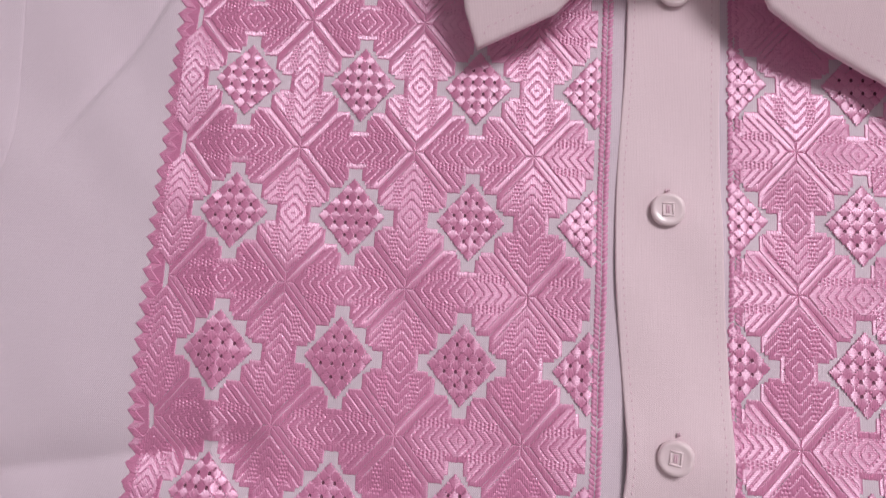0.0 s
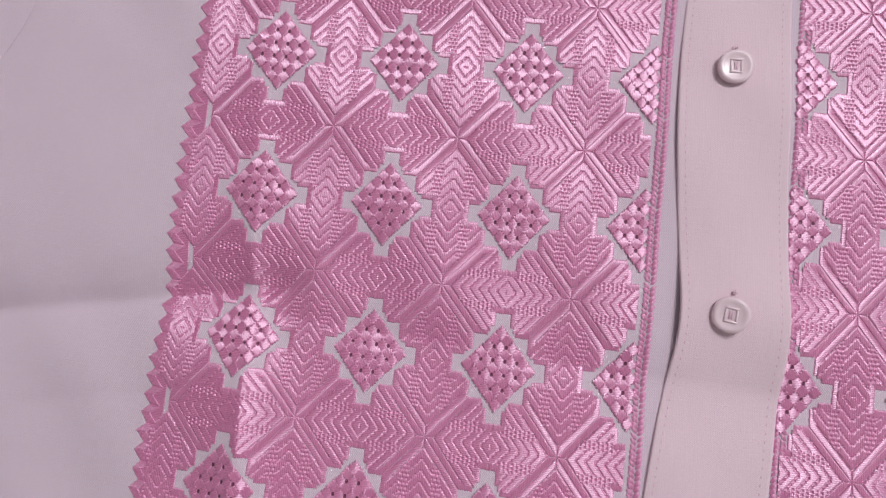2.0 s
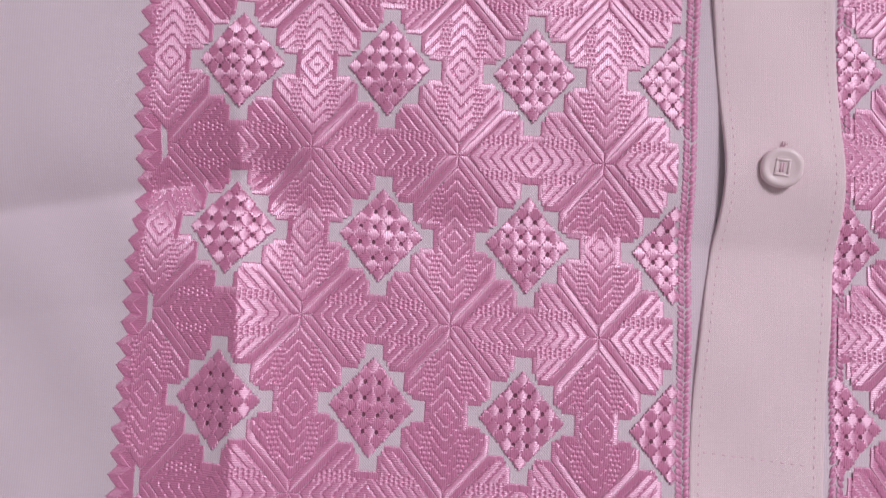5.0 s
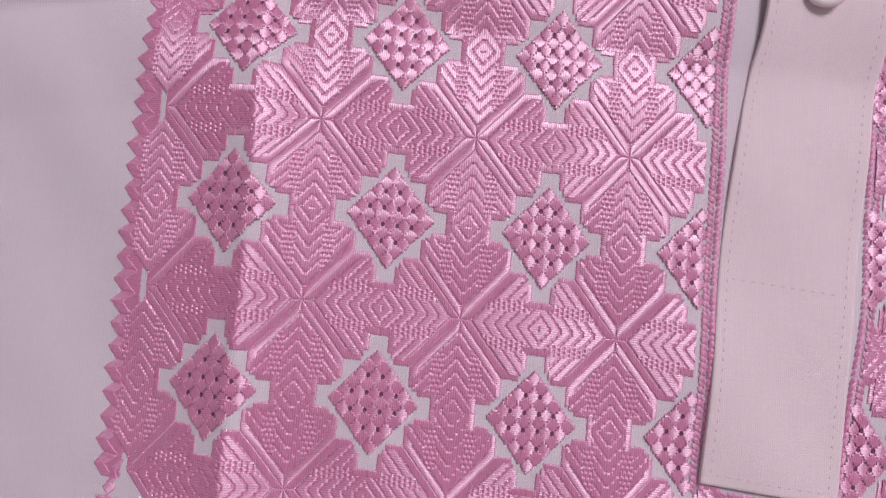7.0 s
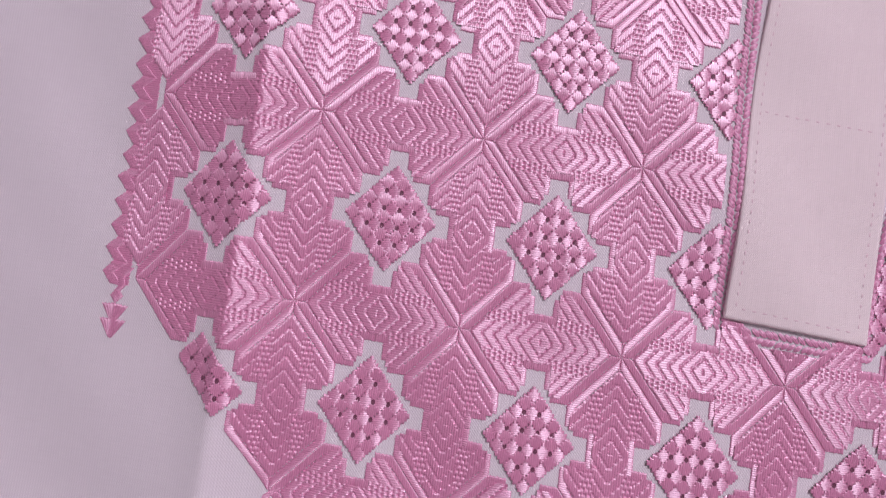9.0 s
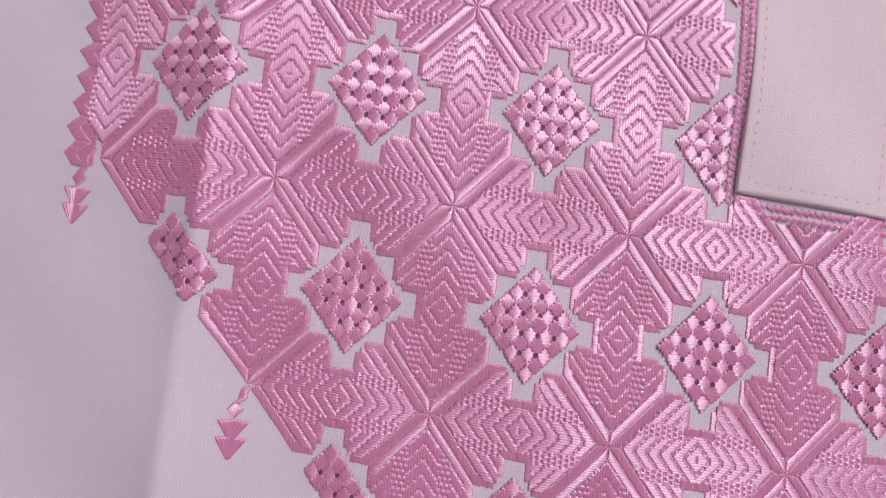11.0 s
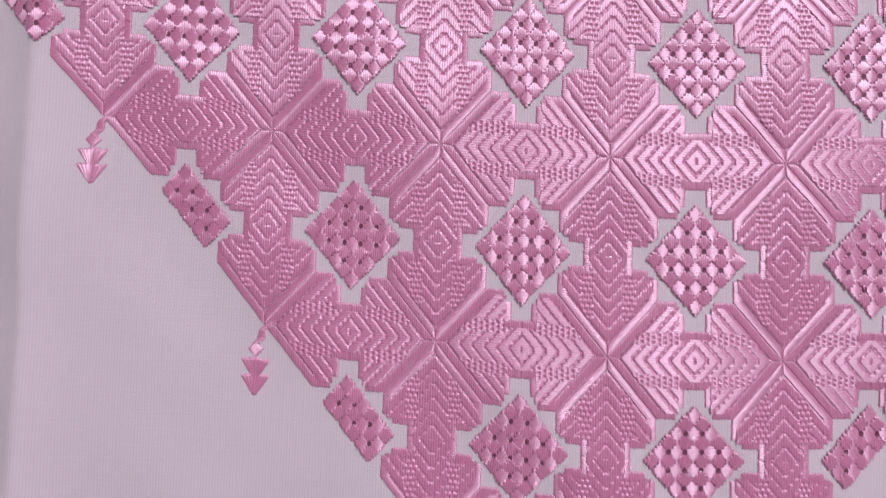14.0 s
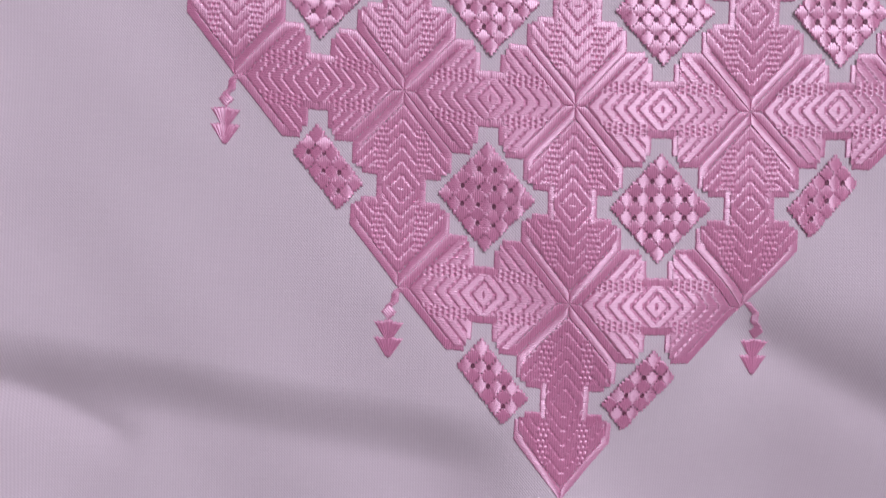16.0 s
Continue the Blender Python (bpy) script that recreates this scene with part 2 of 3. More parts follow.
shirt = new("shirt")
shirt.location = (0, 0, 0)
tagged(shirt, "pale pink cotton shirt with rose satin-stitch embroidery, laid flat", "shirt")


def sheet(name, xs, ys, height, material, label=""):
    gx, gy = np.meshgrid(xs, ys)
    verts = np.stack([gx, gy, height(gx, gy)], axis=-1).reshape(-1, 3)
    nx, ny = len(xs), len(ys)
    i = (np.arange(ny - 1)[:, None] * nx + np.arange(nx - 1)[None]).ravel()
    return finish(name, verts, np.stack([i, i + 1, i + nx + 1, i + nx], axis=-1).tolist(), material, shirt, label)


sheet("front_panel", np.arange(-0.262, 0.2621, 0.0012), np.arange(-0.30, 0.3401, 0.0012), lie, M_CLOTH)
sheet("back_panel", np.linspace(-0.262, 0.262, 21), np.linspace(-0.30, 0.34, 21), lambda x, y: 0 * x + FLOOR_Z + 0.001, M_CLOTH)

# ---- embroidery ----
rng = random.Random(7)
LOFT = np.array([0.00002, 0.00025, 0.00029, 0.00030, 0.00029, 0.00025, 0.00002])
ACROSS = np.array([[0.0, 0.04, 0.12, 0.5, 0.88, 0.96, 1.0]])


def turned(a, b, way):
    return {"up": (a, b), "down": (-a, -b), "right": (b, -a), "left": (-b, a)}[way]


def resample(line, step):
    out = [np.array(line[0], float)]
    for p, q in zip(line[:-1], line[1:]):
        p, q = np.array(p, float), np.array(q, float)
        n = step
        out += [p + (q - p) * k / n for k in range(1, n + 1)]
    return np.array(out)


def strip(name, outer, inner, to_plane, material, parent, label="", loft=LOFT, grain=None):
    """A raised satin bar between two edges, its threads laid from edge to edge, no two quite alike."""
    o, i = [np.array(outer[0], float)], [np.array(inner[0], float)]
    for k in range(len(outer) - 1):
        p, q, r, w = (np.array(v, float) for v in (outer[k], outer[k + 1], inner[k], inner[k + 1]))
        size = np.hypot(*np.subtract(to_plane(*q), to_plane(*p)))
        n = max(3, round(size / 0.00042))
        f = np.arange(1, n + 1)[:, None] / n
        o += list(p + (q - p) * f)
        i += list(r + (w - r) * f)
    o, i = np.array(o), np.array(i)
    count = len(o)
    t = np.repeat(ACROSS, count, 0)
    ragged = np.array([[rng.uniform(-1, 1), rng.uniform(-1, 1)] for _ in range(count)])
    short = (np.arange(count) % 2)[:, None] * 1.0
    ragged[0] = ragged[-1] = short[0] = short[-1] = 0
    t[:, :3] += ragged[:, :1] * 0.03 - 0.02 + short * 0.06
    t[:, 4:] += ragged[:, 1:] * 0.03 + 0.02 - short * 0.06
    px, py = to_plane(*(o[:, None, :] * (1 - t)[:, :, None] + i[:, None, :] * t[:, :, None]).transpose(2, 0, 1))
    lift = np.array([1 + 0.10 * rng.uniform(-1, 1) for _ in range(count)])
    lift[0], lift[-1] = 0.25, 0.25
    verts = placed(px, py, loft[None] * lift[:, None])
    mid = verts[:, 3, :2]
    run = np.r_[0, np.cumsum(np.linalg.norm(np.diff(mid, axis=0), axis=1))] * 1000
    wide = np.linalg.norm(verts[:, -1, :2] - verts[:, 0, :2], axis=1) * 1000
    uv = np.stack([np.repeat(run[:, None], 7, 1), t * wide[:, None]], axis=-1)
    if grain is not None:
        # the stitches keep to one axis of the motif: across them first, along them second
        axis, sizes = grain
        local = (o[:, None, :] * (1 - t)[:, :, None] + i[:, None, :] * t[:, :, None]) * np.array(sizes) * 1000
        uv = np.stack([local[..., 1 - axis], local[..., axis]], axis=-1)
    h = count // 2
    area = np.cross(verts[h, 3, :2] - verts[h - 1, 3, :2], verts[h, -1, :2] - verts[h, 0, :2])
    s0 = (np.arange(count - 1)[:, None] * 7 + np.arange(6)[None]).ravel()
    faces = np.stack([s0, s0 + 7, s0 + 8, s0 + 1], axis=-1)
    if area < 0:
        faces = faces[:, ::-1]
    return finish(name, verts.reshape(-1, 3), faces.tolist(), material, parent, label, uv.reshape(-1, 2))


BAND, FIRST, THREAD = 0.0717, 0.07 - 0.036, 0.00055


def heart(i, j, way, low=-1.0, high=1.0, top=9.0):
    """One heart of the cross at column i, row j. low, high, top: where a border cuts it, in its own axes."""
    cross, along = (P, Q) if way in ("up", "down") else (Q, P)

    def to_plane(a, b):
        u, v = turned(a, b, way)
        return (i + u) * P, (j + v) * Q

    wide = int(0.262 * cross / THREAD)
    # every thread is a flat column of its own, two points wide
    k = np.repeat(np.arange(-wide, wide + 1), 2)
    a1 = (k + np.tile((-0.38, 0.38), 2 * wide + 1)) * THREAD / cross
    k, a1 = k[(a1 >= low) & (a1 <= high)], a1[(a1 >= low) & (a1 <= high)]
    b1 = np.arange(0.056, 0.5001, 0.00018 / along)
    b1[-1] = 0.5
    a, b = np.meshgrid(a1, b1)
    odd = np.repeat((k % 2)[None], len(b1), 0)
    roof = np.minimum(np.where(np.abs(a) < 0.115, 0.501, 0.412), top)
    inside = (b >= np.abs(a) + 0.057) & (b <= roof)
    # rows of stitches meet in toothed furrows; beside the middle the needle dents are staggered
    near = (((b - np.abs(a) - FIRST) / BAND + odd * 0.06) % 1.0) - 0.5
    furrow = np.exp(-((near / np.where(odd == 1, 0.075, 0.055)) ** 2)) * np.where(odd == 1, 0.00050, 0.00042)
    prick = ((b * along / 0.0025 + odd * 0.5) % 1.0) - 0.5
    pricks = np.exp(-((prick / 0.09) ** 2)) * 0.00044
    lane = (np.abs(np.abs(a) * cross - 0.0047) < 0.00150) & (b - np.abs(a) < 0.33)
    height = 0.00047 - np.where(lane, pricks, furrow)
    height = height - np.where(odd == 1, 0.00043, 0.00032) * (1 - ease((b - np.abs(a) - 0.057) / 0.010))
    px, py = to_plane(a, b)
    verts = placed(px, py, height).reshape(-1, 3)
    nx = len(a1)
    s0 = (np.arange(len(b1) - 1)[:, None] * nx + np.arange(nx - 1)[None])
    good = inside[:-1, :-1] & inside[:-1, 1:] & inside[1:, :-1] & inside[1:, 1:]
    s0 = s0[good]
    used = np.unique(np.concatenate([s0, s0 + 1, s0 + nx, s0 + nx + 1]))
    renum = np.zeros(len(verts), dtype=int)
    renum[used] = np.arange(len(used))
    faces = renum[np.stack([s0, s0 + 1, s0 + nx + 1, s0 + nx], axis=-1)].tolist()
    uv = np.stack([a * cross * 1000, b * along * 1000], axis=-1).reshape(-1, 2)
    fill = finish("heart_motif", verts[used], faces, M_FILL, shirt, "rose satin-stitched heart", uv[used])
    for side in (-1, 1):
        if (side < 0 and low > -0.2) or (side > 0 and high < 0.2):
            continue
        s = np.array([side, 1.0])
        lay = dict(grain=(0, (cross, along)))
        if top > 0.4:
            strip("edge_bar", [s * (0.0, 0.001), s * (0.062, 0.063), s * (0.292, 0.293), s * (0.292, 0.398)],
                  [s * (0.0, 0.002), s * (0.001, 0.063), s * (0.231, 0.293), s * (0.231, 0.398)], to_plane, M_SATIN, fill, **lay)
            strip("lobe_bar", [s * (0.232, 0.441), s * (0.137, 0.443)], [s * (0.236, 0.384), s * (0.10, 0.386)], to_plane, M_SATIN, fill, grain=(1, (cross, along)))
            strip("neck_bar", [s * (0.145, 0.405), s * (0.145, 0.5)], [s * (0.088, 0.405), s * (0.088, 0.5)], to_plane, M_SATIN, fill, **lay)
        else:
            e = top - 0.01
            strip("edge_bar", [s * (0.0, 0.004), s * (0.062, 0.066), s * (e - 0.004, e)], [s * (0.0, 0.005), s * (0.001, 0.066), s * (e - 0.065, e)], to_plane, M_SATIN, fill, **lay)
    return fill


UNIT = 0.277 / 3


def square_mesh(name, across):
    """One pillow of satin stitch out of a lattice diamond, thread by thread; across: whether the threads run crosswise."""
    half, reach = (UNIT * Q / 2, UNIT * P / 2) if across else (UNIT * P / 2, UNIT * Q / 2)
    n, verts, uvs, faces = 6, [], [], []
    for k in range(n):
        c = (k + 0.5) / n * 2 - 1
        length = (1.02 - abs(c)) * reach + rng.uniform(0.00005, 0.00030)
        crown = 0.00030 + 0.00006 * (1 - abs(c) ** 3)
        start = len(verts)
        for f, up in ((-1.0, 0.1), (-0.88, 0.82), (-0.68, 1.0), (0.68, 1.0), (0.88, 0.82), (1.0, 0.1)):
            for g in (-1, 1):
                w, l = (c + g * 0.98 / n) * half, f * length
                verts.append((l, w, 0.0001 + crown * up) if across else (w, l, 0.0001 + crown * up))
                uvs.append((w * 1000, l * 1000))
        for e in range(5):
            q = (start + e * 2, start + e * 2 + 1, start + e * 2 + 3, start + e * 2 + 2)
            faces.append(q[::-1] if across else q)
    ob = finish(name, verts, faces, M_SQUARE, None, uvs=uvs)
    mesh = ob.data
    bpy.data.objects.remove(ob)
    return mesh


SQUARES = (square_mesh("stitched_square_upright", False), square_mesh("stitched_square_crosswise", True))


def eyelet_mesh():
    # a shallow dark disc, no real hole; its colour stands for the shade within
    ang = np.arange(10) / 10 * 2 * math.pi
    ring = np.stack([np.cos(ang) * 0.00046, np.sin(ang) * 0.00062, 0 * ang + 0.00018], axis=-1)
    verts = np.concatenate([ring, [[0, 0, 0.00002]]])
    ob = finish("eyelet", verts, [(k, (k + 1) % 10, 10) for k in range(10)], M_EYELET_SHADE, None, uvs=verts[:, :2] * 1000)
    mesh = ob.data
    bpy.data.objects.remove(ob)
    return mesh


EYELET = eyelet_mesh()


def laid(name, mesh, x, y, h, parent, spin=0.0):
    """An object on the cloth at a place of the pattern, tilted as the cloth lies there."""
    c = placed(x, y, h)
    d = 0.0008
    gx, gy = (placed(x + d, y)[2] - placed(x - d, y)[2]) / (2 * d), (placed(x, y + d)[2] - placed(x, y - d)[2]) / (2 * d)
    normal = Vector((-gx, -gy, 1)).normalized()
    turn = Vector((0, 0, 1)).rotation_difference(normal).to_matrix().to_4x4()
    ob = new(name, mesh)
    ob.parent = parent
    ob.matrix_basis = Matrix.Translation(c) @ turn @ Matrix.Rotation(spin, 4, "Z")
    return ob




def diamond(i, j, keep):
    """A lattice diamond of stitched squares; keep tells which cells (a, b) are sewn."""
    cells = [(a, b) for a in range(-3, 3) for b in range(-3, 3) if keep(a + 0.5, b + 0.5)]
    if not cells:
        return
    verts, uvs, faces = [], [], []
    for a, b in cells:
        s = len(verts)
        for da, db in ((0.06, 0.06), (0.94, 0.06), (0.94, 0.94), (0.06, 0.94)):
            x, y = ((a + da) + (b + db)) / 2 * UNIT * P + i * P, ((a + da) - (b + db)) / 2 * UNIT * Q + j * Q
            verts.append(placed(x, y, 0.00012))
            uvs.append((x * 1000, y * 1000))
        faces.append((s + 3, s + 2, s + 1, s))
    base = finish("diamond_motif", verts, faces, M_SATIN, shirt, "rose lattice diamond with eyelet holes painted as dark discs", uvs)
    for a, b in cells:
        ca, cb = a + 0.5, b + 0.5
        x, y = (ca + cb) / 2 * UNIT * P, (ca - cb) / 2 * UNIT * Q
        tile = laid("stitched_square", SQUARES[(a + b) % 2], i * P + x, j * Q + y, 0.00006, base, rng.uniform(-0.08, 0.08))
        grow = rng.uniform(0.96, 1.08)
        tile.matrix_basis = tile.matrix_basis @ pose(0, 0, 0, rng.gauss(0, 2.5), rng.gauss(0, 2.5), 0) @ Matrix.Diagonal((grow, grow, 1, 1))
    # dark discs on top of the crossings paint in the shaded holes
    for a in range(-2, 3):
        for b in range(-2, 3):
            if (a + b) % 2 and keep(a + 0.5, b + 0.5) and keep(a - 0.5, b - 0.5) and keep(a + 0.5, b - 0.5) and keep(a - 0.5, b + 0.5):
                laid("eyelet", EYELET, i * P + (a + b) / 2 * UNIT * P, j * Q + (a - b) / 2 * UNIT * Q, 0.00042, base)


ROWS_UP, WIDE = 6, 4
for j in range(-4, ROWS_UP + 1):
    for i in range(-WIDE, WIDE + 1):
        edge = WIDE + j if j <= 0 else 99
        if abs(i) > edge or (i == 0 and j >= 1):
            continue
        if j <= 0 and abs(i) == edge:
            ways = ["up"] + (["right"] if i < 0 else []) + (["left"] if i > 0 else [])
        else:
            ways = ["up", "down", "left", "right"]
        for way in ways:
            if abs(i) == WIDE and way == ("left" if i < 0 else "right"):
                continue
            clip = {}
            if abs(i) == WIDE and way in ("up", "down"):
                cut_low = (i < 0) == (way == "up")
                clip = {"low": -0.125} if cut_low else {"high": 0.125}
            if i == 0 and j == 0 and way == "up":
                clip = {"top": 0.185}
            heart(i, j, way, **clip)

SEAM = 0.0165
for j2 in range(-7, 2 * ROWS_UP + 1, 2):
    for i2 in range(-7, 8, 2):
        i, j = i2 / 2, j2 / 2
        room = WIDE + j
        if abs(i) > room + 1e-6 and j < 0:
            continue
        if j < 0 and abs(abs(i) - room) < 0.01:
            diamond(i, j, (lambda a, b: a > 0) if i < 0 else (lambda a, b: b < 0))
        elif abs(i) == 0.5 and j > 0:
            s = 1 if i > 0 else -1
            diamond(i, j, lambda a, b, s=s: s * (i * P + (a + b) / 2 * UNIT * P) > SEAM + 0.0016)
        else:
            diamond(i, j, lambda a, b: True)

# ---- zigzag borders down the outer edges ----


def zigzag(side):
    n, y0, y1 = 8, -0.002, (ROWS_UP + 0.5) * Q
    count = int((y1 - y0) / Q * n)
    step = Q / n

    def spine(u, v):
        return side * u, v

    inner = 4.07 * P
    ribbon = strip("zigzag_border", [(inner + 0.0034, y0), (inner + 0.0034, y1)], [(inner - 0.0012, y0), (inner - 0.0012, y1)], spine, M_SATIN, shirt, loft=LOFT * 0.35)
    for k in range(count):
        y, tip, dip = y0 + k * step, inner + 0.0062 + rng.uniform(-0.0004, 0.0004), inner + 0.0036
        lean = step * rng.uniform(0.50, 0.62)
        strip("zigzag_tooth", [(dip, y), (tip, y + lean), (dip, y + step)], [(inner - 0.0002, y - 0.0004), (inner + 0.0030, y + lean - 0.0002), (inner - 0.0002, y + step - 0.0004)], spine, M_SATIN, ribbon)


zigzag(-1)
zigzag(1)


def tassel(i, j, side):
    """A small stitched pendant: a crooked stem, a bead and two triangles."""
    x0, y0 = i * P, j * Q
    slant = 0.0 if i == -4 else 0.0017
    x0, y0 = (x0 - 0.0010, y0 + 0.0018) if i == -4 else (x0 + (0.0030 if side < 0 else 0.0008), y0 + 0.0008)

    def to_plane(u, v):
        return x0 + side * (u + slant * min(1.0, -v / 0.005) if np.isscalar(v) else u + slant * np.clip(-v / 0.005, 0, 1)), y0 + v

    stem = strip("pendant_motif", [(-0.0003, 0.0005), (0.0017, -0.0022), (0.0012, -0.0040), (0.0022, -0.0054)], [(0.0014, 0.0005), (0.0034, -0.0020), (0.0030, -0.0042), (0.0040, -0.0054)], to_plane, M_SATIN, shirt)
    strip("bead", [(0.0012, -0.0064), (0.0030, -0.0084)], [(0.0031, -0.0046), (0.0047, -0.0064)], to_plane, M_SATIN, stem)
    for y in (-0.0086, -0.0121):
        strip("triangle", [(-0.0004, y), (0.0014, y + 0.0001), (0.0029, y + 0.0005), (0.0045, y + 0.0001), (0.0063, y)], [(0.0024, y - 0.0043), (0.0027, y - 0.0044), (0.0029, y - 0.0045), (0.0031, y - 0.0044), (0.0034, y - 0.0043)], to_plane, M_SATIN, stem)


for k in range(1, 5):
    tassel(-k, k - 4, -1)
    tassel(k, k - 4, 1)

# ---- braid round the button placket ----


def braid(name, line):
    """A plaited trim: two ranks of slanting stitches along the line."""
    line = resample(line, 60)
    run = np.r_[0, np.cumsum(np.linalg.norm(np.diff(line, axis=0), axis=1))]
    verts, uvs, faces = [], [], []
    pitch = 0.0015
    for k in range(int(run[-1] / pitch)):
        s = (k + 0.5) * pitch + rng.uniform(-0.0002, 0.0002)
        grow = rng.uniform(0.8, 1.25)
        x, y = np.interp(s, run, line[:, 0]), np.interp(s, run, line[:, 1])
        x2, y2 = np.interp(s + 0.0005, run, line[:, 0]), np.interp(s + 0.0005, run, line[:, 1])
        tx, ty = np.array([x2 - x, y2 - y]) / max(1e-9, math.hypot(x2 - x, y2 - y))
        for rank in (-1, 1):
            # a slanted grain: 5 along its length, 3 across
            start = len(verts)
            for e in range(5):
                f = e / 4
                c = rank * (0.00015 + 0.0016 * f)
                l = 0.0016 * (1 - f) - 0.0006 + (0.0006 if rank > 0 else 0)
                w = 0.00068 * grow * math.sin(math.pi * (0.12 + 0.76 * f))
                for g in (-1, 0, 1):
                    ll, cc = l + g * w * 0.75, c + g * w * 0.55 * rank
                    px, py = x + tx * ll - ty * cc, y + ty * ll + tx * cc
                    up = 0.0001 + 0.00048 * grow * math.sin(math.pi * (0.1 + 0.8 * f)) * (1.0 if g == 0 else 0.25)
                    verts.append(placed(px, py, up))
                    uvs.append((g * w * 1000, f * 2.0))
            for e in range(4):
                for g in range(2):
                    q = (start + e * 3 + g, start + e * 3 + g + 1, start + e * 3 + g + 4, start + e * 3 + g + 3)
                    faces.append(q if rank > 0 else q[::-1])
    faces = [f if np.cross(np.array(verts[f[1]])[:2] - np.array(verts[f[0]])[:2], np.array(verts[f[2]])[:2] - np.array(verts[f[0]])[:2]) > 0 else f[::-1] for f in faces]
    return tagged(finish(name, verts, faces, M_BRAID, shirt, "pink plaited braid trim", uvs), kind="stuff")


braid("braid_trim", [(-0.0158, 0.300), (-0.0160, 0.0095)])
braid("braid_trim", [(-0.0155, 0.0102), (0.0192, 0.0100)])
braid("braid_trim", [(0.0186, 0.0105), (0.0183, 0.040), (0.0187, 0.075), (0.0196, 0.120), (0.0196, 0.300)])

# ---- button placket ----
PL_Y = np.array([0.0105, 0.055, 0.078, 0.097, 0.115, 0.130, 0.150, 0.185, 0.220, 0.257, 0.300])
PL_L = np.array([-0.0158, -0.0142, -0.0136, -0.0116, -0.0086, -0.0068, -0.0084, -0.0120, -0.0118, -0.0098, -0.0100])
PL_R = np.array([0.0170, 0.0190, 0.0205, 0.0215, 0.0230, 0.0235, 0.0225, 0.0205, 0.0200, 0.0195, 0.0195])


def smooth_line(y, values):
    """The placket's edge, eased between its marks."""
    out = 0.0
    for d in (-0.008, -0.004, 0.0, 0.004, 0.008):
        out = out + np.interp(np.asarray(y, float) + d, PL_Y, values) / 5
    return out


def placket_height(x, y):
    return lie(x, y) + 0.0010 + 0.0022 * np.exp(-(((y - 0.134) / 0.014) ** 2)) - 0.0009 * np.exp(-(((y - 0.108) / 0.012) ** 2)) + 0.0006 * np.sin(y * 75)


def placket():
    ys = np.r_[0.0105, 0.0108, 0.0114, np.linspace(0.013, 0.300, 147)]
    t = np.array([0, 0, 0.006, 0.016, 0.034] + list(np.linspace(0.12, 0.88, 12)) + [0.966, 0.984, 0.994, 1, 1])
    drop = np.array([0.0012, 0.0003, 0.0001, 0, 0] + [0] * 12 + [0, 0, 0.0001, 0.0003, 0.0012])
    l, r = smooth_line(ys, PL_L), smooth_line(ys, PL_R)
    x = l[:, None] + (r - l)[:, None] * t[None]
    y = np.repeat(ys[:, None], len(t), 1) - (0.0022 * (t - 0.4))[None] * np.clip((0.08 - ys) / 0.07, 0, 1)[:, None]
    z = placket_height(x, y) - drop[None]
    z[0] -= 0.0004
    verts = np.stack([x, y, z], axis=-1)
    low = verts[:1].copy()
    low[..., 2] -= 0.0008
    low[..., 1] -= 0.0001
    verts = np.concatenate([low, verts])
    nx, ny = verts.shape[1], verts.shape[0]
    i = (np.arange(ny - 1)[:, None] * nx + np.arange(nx - 1)[None]).ravel()
    ob = finish("button_placket", verts.reshape(-1, 3), np.stack([i, i + 1, i + nx + 1, i + nx], axis=-1).tolist(), M_PLACKET, shirt, "plain pale pink button placket with topstitched edges")
    return ob


PLACKET = placket()


def stitch_row(name, points, height, parent, length=0.0015, gap=0.0009, thick=0.00016):
    """A row of topstitching: short rounded stitches sunk at both ends."""
    points = np.array(points, float)
    run = np.r_[0, np.cumsum(np.linalg.norm(np.diff(points, axis=0), axis=1))]
    verts, faces = [], []
    for k in range(int(run[-1] / (length + gap))):
        s0 = k * (length + gap) + rng.uniform(-0.0001, 0.0001)
        s = len(verts)
        for e in range(4):
            d = s0 + length * e / 3
            x, y = np.interp(d, run, points[:, 0]), np.interp(d, run, points[:, 1])
            x2, y2 = np.interp(d + 0.0005, run, points[:, 0]), np.interp(d + 0.0005, run, points[:, 1])
            n = math.hypot(x2 - x, y2 - y) or 1.0
            sx, sy = -(y2 - y) / n, (x2 - x) / n
            up = 0.00016 if 0 < e < 3 else -0.00012
            for g, hh in ((-1, -0.0001), (0, 0.0), (1, -0.0001)):
                px, py = x + sx * g * thick, y + sy * g * thick
                verts.append((px, py, float(height(px, py)) + up + hh))
        for e in range(3):
            for g in range(2):
                faces.append((s + e * 3 + g + 3, s + e * 3 + g + 4, s + e * 3 + g + 1, s + e * 3 + g)[::-1])
    return tagged(finish(name, verts, faces, M_STITCH, parent, "pale pink topstitching"), kind="stuff")


ys = np.linspace(0.0135, 0.298, 150)
skew = 0.0022 * np.clip((0.08 - ys) / 0.07, 0, 1)
stitch_row("topstitching", np.stack([smooth_line(ys, PL_L) + 0.0022, ys + 0.3 * skew], axis=-1), placket_height, PLACKET)
stitch_row("topstitching", np.stack([smooth_line(ys, PL_R) - 0.0026, ys - 0.45 * skew], axis=-1), placket_height, PLACKET)
stitch_row("topstitching", [(-0.0125, 0.0139), (0.0140, 0.0118)], placket_height, PLACKET)
stitch_row("topstitching", [(-0.0110, 0.0610), (0.0160, 0.0590)], placket_height, PLACKET)


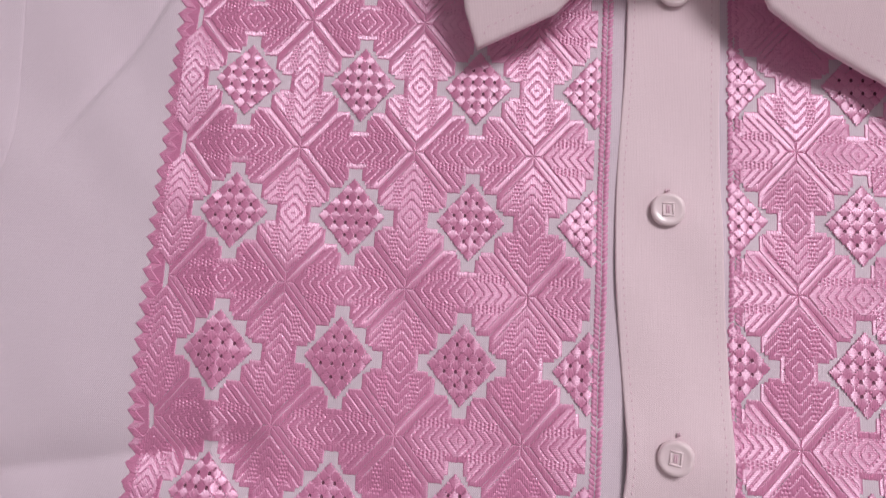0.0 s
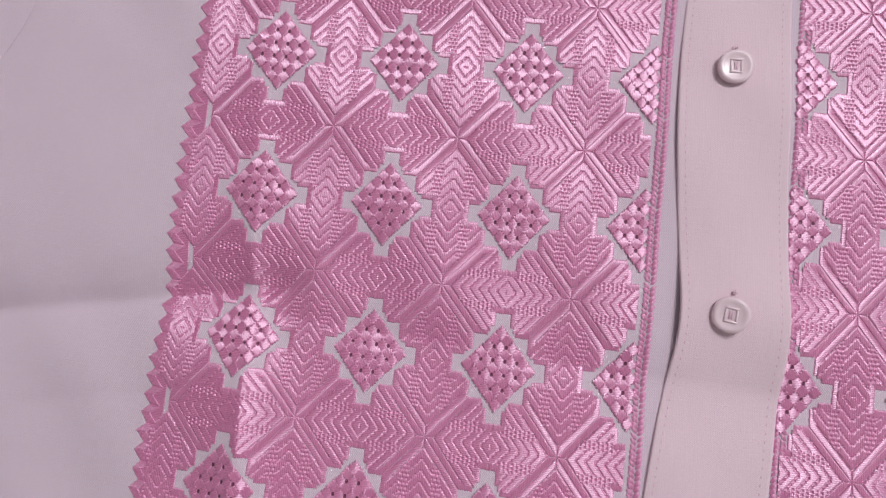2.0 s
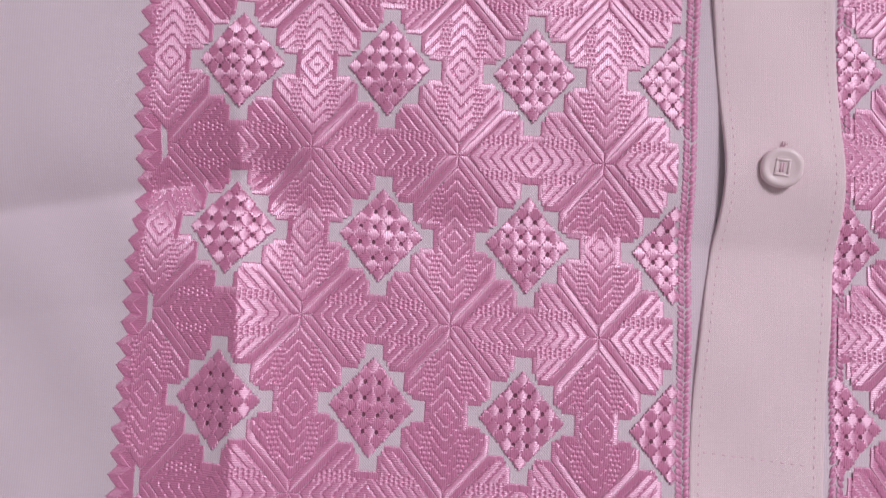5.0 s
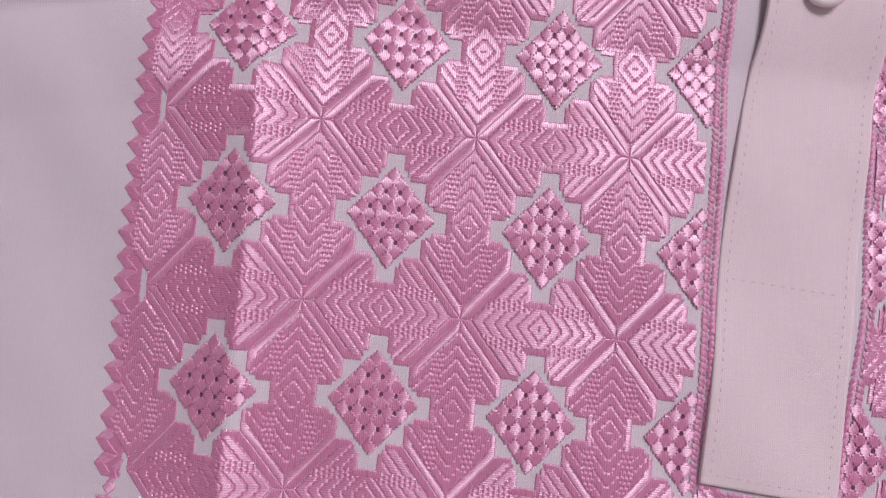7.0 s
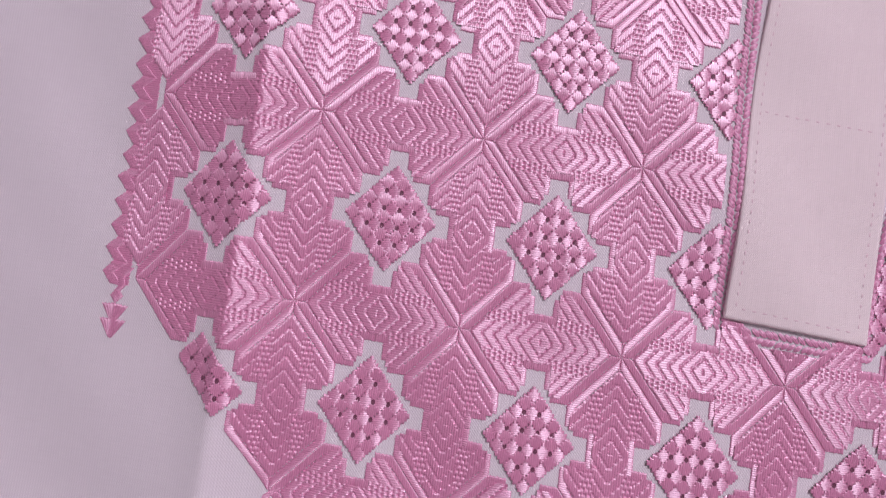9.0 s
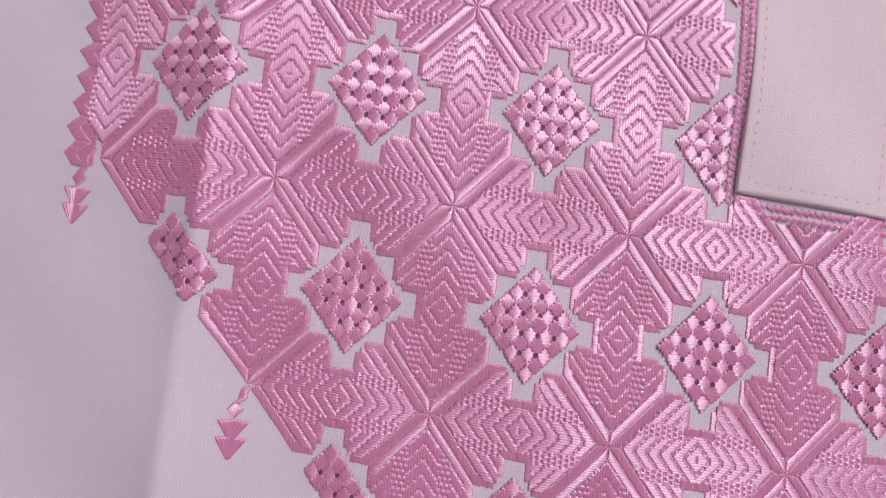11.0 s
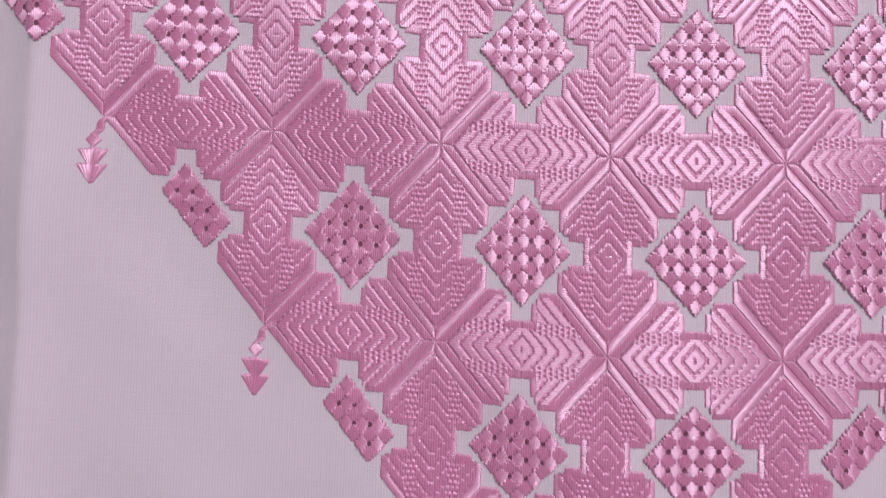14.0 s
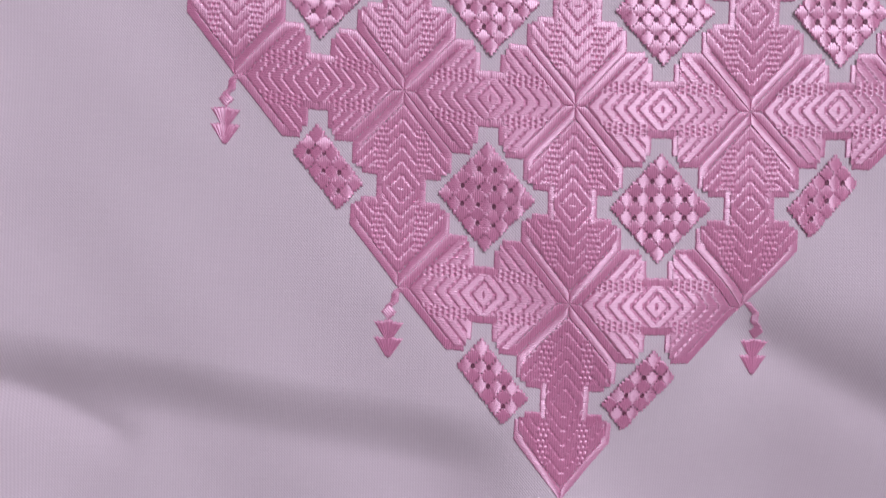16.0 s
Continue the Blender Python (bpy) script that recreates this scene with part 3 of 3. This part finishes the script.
def button(x, y, tip):
    """A round pale button with a squared rim, a raised square frame round one slot and its sewing."""
    bm = bmesh.new()
    profile = [(0.0040, 0.0), (0.0048, 0.0003), (0.0051, 0.0009), (0.0050, 0.0015), (0.0045, 0.0020), (0.0039, 0.0020), (0.0033, 0.0018), (0.0028, 0.0017)]
    n, rings = 40, []
    for rad, z in profile:
        ring = []
        for k in range(n):
            a = 2 * math.pi * k / n
            r = rad / (abs(math.cos(a)) ** 2.2 + abs(math.sin(a)) ** 2.2) ** (1 / 2.2)
            ring.append(bm.verts.new((r * math.cos(a), r * math.sin(a), z)))
        rings.append(ring)
    for a, b in zip(rings[:-1], rings[1:]):
        for k in range(n):
            bm.faces.new((a[k], a[(k + 1) % n], b[(k + 1) % n], b[k]))
    bm.faces.new(rings[-1])
    bm.faces.new(rings[0][::-1])
    ob = part("button", bm, M_BUTTON, shirt, "pale pink plastic button with a square centre")
    ob.matrix_basis = Matrix.Translation((x, y, float(placket_height(x, y)) + 0.0006)) @ pose(0, 0, 0, *tip)
    bm = bmesh.new()
    p, q, w = 0.0018, 0.0022, 0.0006
    for x0, x1, y0, y1 in ((-p, p, q - w, q), (-p, p, -q, -q + w), (-p, -p + w, -q + w, q - w), (p - w, p, -q + w, q - w)):
        box(bm, x0, x1, y0, y1, 0.0014, 0.0020)
    bmesh.ops.bevel(bm, geom=bm.edges[:], offset=0.00015, segments=1, affect="EDGES")
    part("square_rim", bm, M_BUTTON, ob)
    bm = bmesh.new()
    for k in range(2):
        box(bm, -0.0006 + k * 0.0006, -0.0001 + k * 0.0006, -0.0012, 0.0012, 0.0015, 0.0019 - 0.0001 * (k % 2))
    bmesh.ops.bevel(bm, geom=bm.edges[:], offset=0.0001, segments=1, affect="EDGES")
    part("sewing_thread", bm, M_STITCH, ob, "pale pink sewing thread")
    bm = bmesh.new()
    for k in range(3):
        c = -0.0006 + 0.0005 * k
        box(bm, c, c + 0.0003, 0.0056 + 0.0003 * k, 0.0068 + rng.uniform(-0.0003, 0.0003), -0.0008, -0.00055)
    part("buttonhole_stitches", bm, M_STITCH, ob, "frayed pale buttonhole end")
    return ob


button(0.0035, 0.2070, (3, -5, 0))
button(0.0062, 0.1338, (8, -13, -8))
button(0.0045, 0.2790, (2, 0, 0))

# ---- collar ----


def collar_height(x, y):
    return 0.0095 + 0.45 * np.maximum(np.asarray(y) - 0.250, 0) + 0.00003 * np.sin(np.asarray(x) * 200)


def leaf(name, corners, label):
    """A collar leaf: two layers of cloth with a rolled edge."""
    edge = []
    for p, q in zip(corners, corners[1:] + corners[:1]):
        p, q = np.array(p), np.array(q)
        m = max(2, int(np.linalg.norm(q - p) / 0.004))
        edge += [p + (q - p) * k / m for k in range(m)]
    edge = np.array(edge)
    nxt, prv = np.roll(edge, -1, 0), np.roll(edge, 1, 0)
    tan = nxt - prv
    tan /= np.linalg.norm(tan, axis=1)[:, None]
    sign = 1 if sum(np.cross(edge, nxt)) > 0 else -1
    inward = np.stack([-tan[:, 1], tan[:, 0]], axis=-1) * sign
    bm = bmesh.new()
    rings = []
    for off, dz in ((0.0004, -0.0022), (0.0, -0.0015), (0.0, -0.0006), (0.0005, -0.0001), (0.0016, 0.0)):
        pts = edge + inward * off
        rings.append([bm.verts.new((p[0], p[1], float(collar_height(*p)) + dz)) for p in pts])
    m = len(edge)
    for a, b in zip(rings[:-1], rings[1:]):
        for k in range(m):
            bm.faces.new((a[k], a[(k + 1) % m], b[(k + 1) % m], b[k]) if sign > 0 else (b[k], b[(k + 1) % m], a[(k + 1) % m], a[k]))
    top, low = bm.faces.new(rings[-1] if sign > 0 else rings[-1][::-1]), bm.faces.new(rings[0][::-1] if sign > 0 else rings[0])
    bmesh.ops.triangulate(bm, faces=[top, low])
    ob = part(name, bm, M_PLACKET, shirt, label)
    stitch_row("topstitching", np.concatenate([edge + inward * 0.0042])[:-1], collar_height, ob)
    return ob


leaf("collar_leaf", [(-0.0578, 0.2535), (-0.0340, 0.2640), (-0.0200, 0.2780), (-0.0130, 0.3000), (-0.0200, 0.3350), (-0.0740, 0.3350), (-0.0670, 0.2900), (-0.0620, 0.2640)], "pale pink collar point with a stitched edge")
leaf("collar_leaf", [(0.0850, 0.2330), (0.0980, 0.2750), (0.1080, 0.3350), (0.0300, 0.3350), (0.0165, 0.3000), (0.0200, 0.2800), (0.0290, 0.2665), (0.0445, 0.2573), (0.0635, 0.2485)], "pale pink collar point with a stitched edge")

bm = bmesh.new()
stand = []
for k in range(25):
    a = math.pi * (1.06 + 0.88 * k / 24)
    cx, cy = 0.003 + 0.062 * math.cos(a), 0.335 + 0.050 * math.sin(a)
    stand.append([bm.verts.new((cx, cy + d * 0.004, z)) for d, z in ((0, 0.002), (0, 0.026), (1, 0.026), (1, 0.002))])
for a, b in zip(stand[:-1], stand[1:]):
    for k in range(4):
        bm.faces.new((a[k], a[(k + 1) % 4], b[(k + 1) % 4], b[k]))
bmesh.ops.recalc_face_normals(bm, faces=bm.faces[:])
part("collar_stand", bm, M_PLACKET, shirt, "pale pink collar band")

# ---- sleeve lapping over the armhole seam ----
sl_y = np.linspace(0.150, 0.335, 60)
sl_x = -0.2135 - 0.004 * ease((sl_y - 0.22) / 0.06) - 0.030 * ease((0.225 - sl_y) / 0.09)
cols = np.array([0.0, 0.0004, 0.0015, 0.004, 0.010, 0.018, 0.028, 0.036])
rise = np.array([0.0003, 0.0007, 0.0010, 0.0013, 0.0017, 0.0020, 0.0020, 0.0016])
sx = sl_x[:, None] - cols[None]
sy = np.repeat(sl_y[:, None], len(cols), 1)
sv = np.stack([sx, sy, lie(sx, sy) + rise[None] * (0.15 + 0.35 * ease((sl_y - 0.17) / 0.05))[:, None]], axis=-1)
nx = len(cols)
idx = (np.arange(len(sl_y) - 1)[:, None] * nx + np.arange(nx - 1)[None]).ravel()
finish("sleeve", sv.reshape(-1, 3), np.stack([idx + nx, idx + nx + 1, idx + 1, idx], axis=-1).tolist(), M_CLOTH, shirt, "pale pink sleeve edge along the armhole seam")
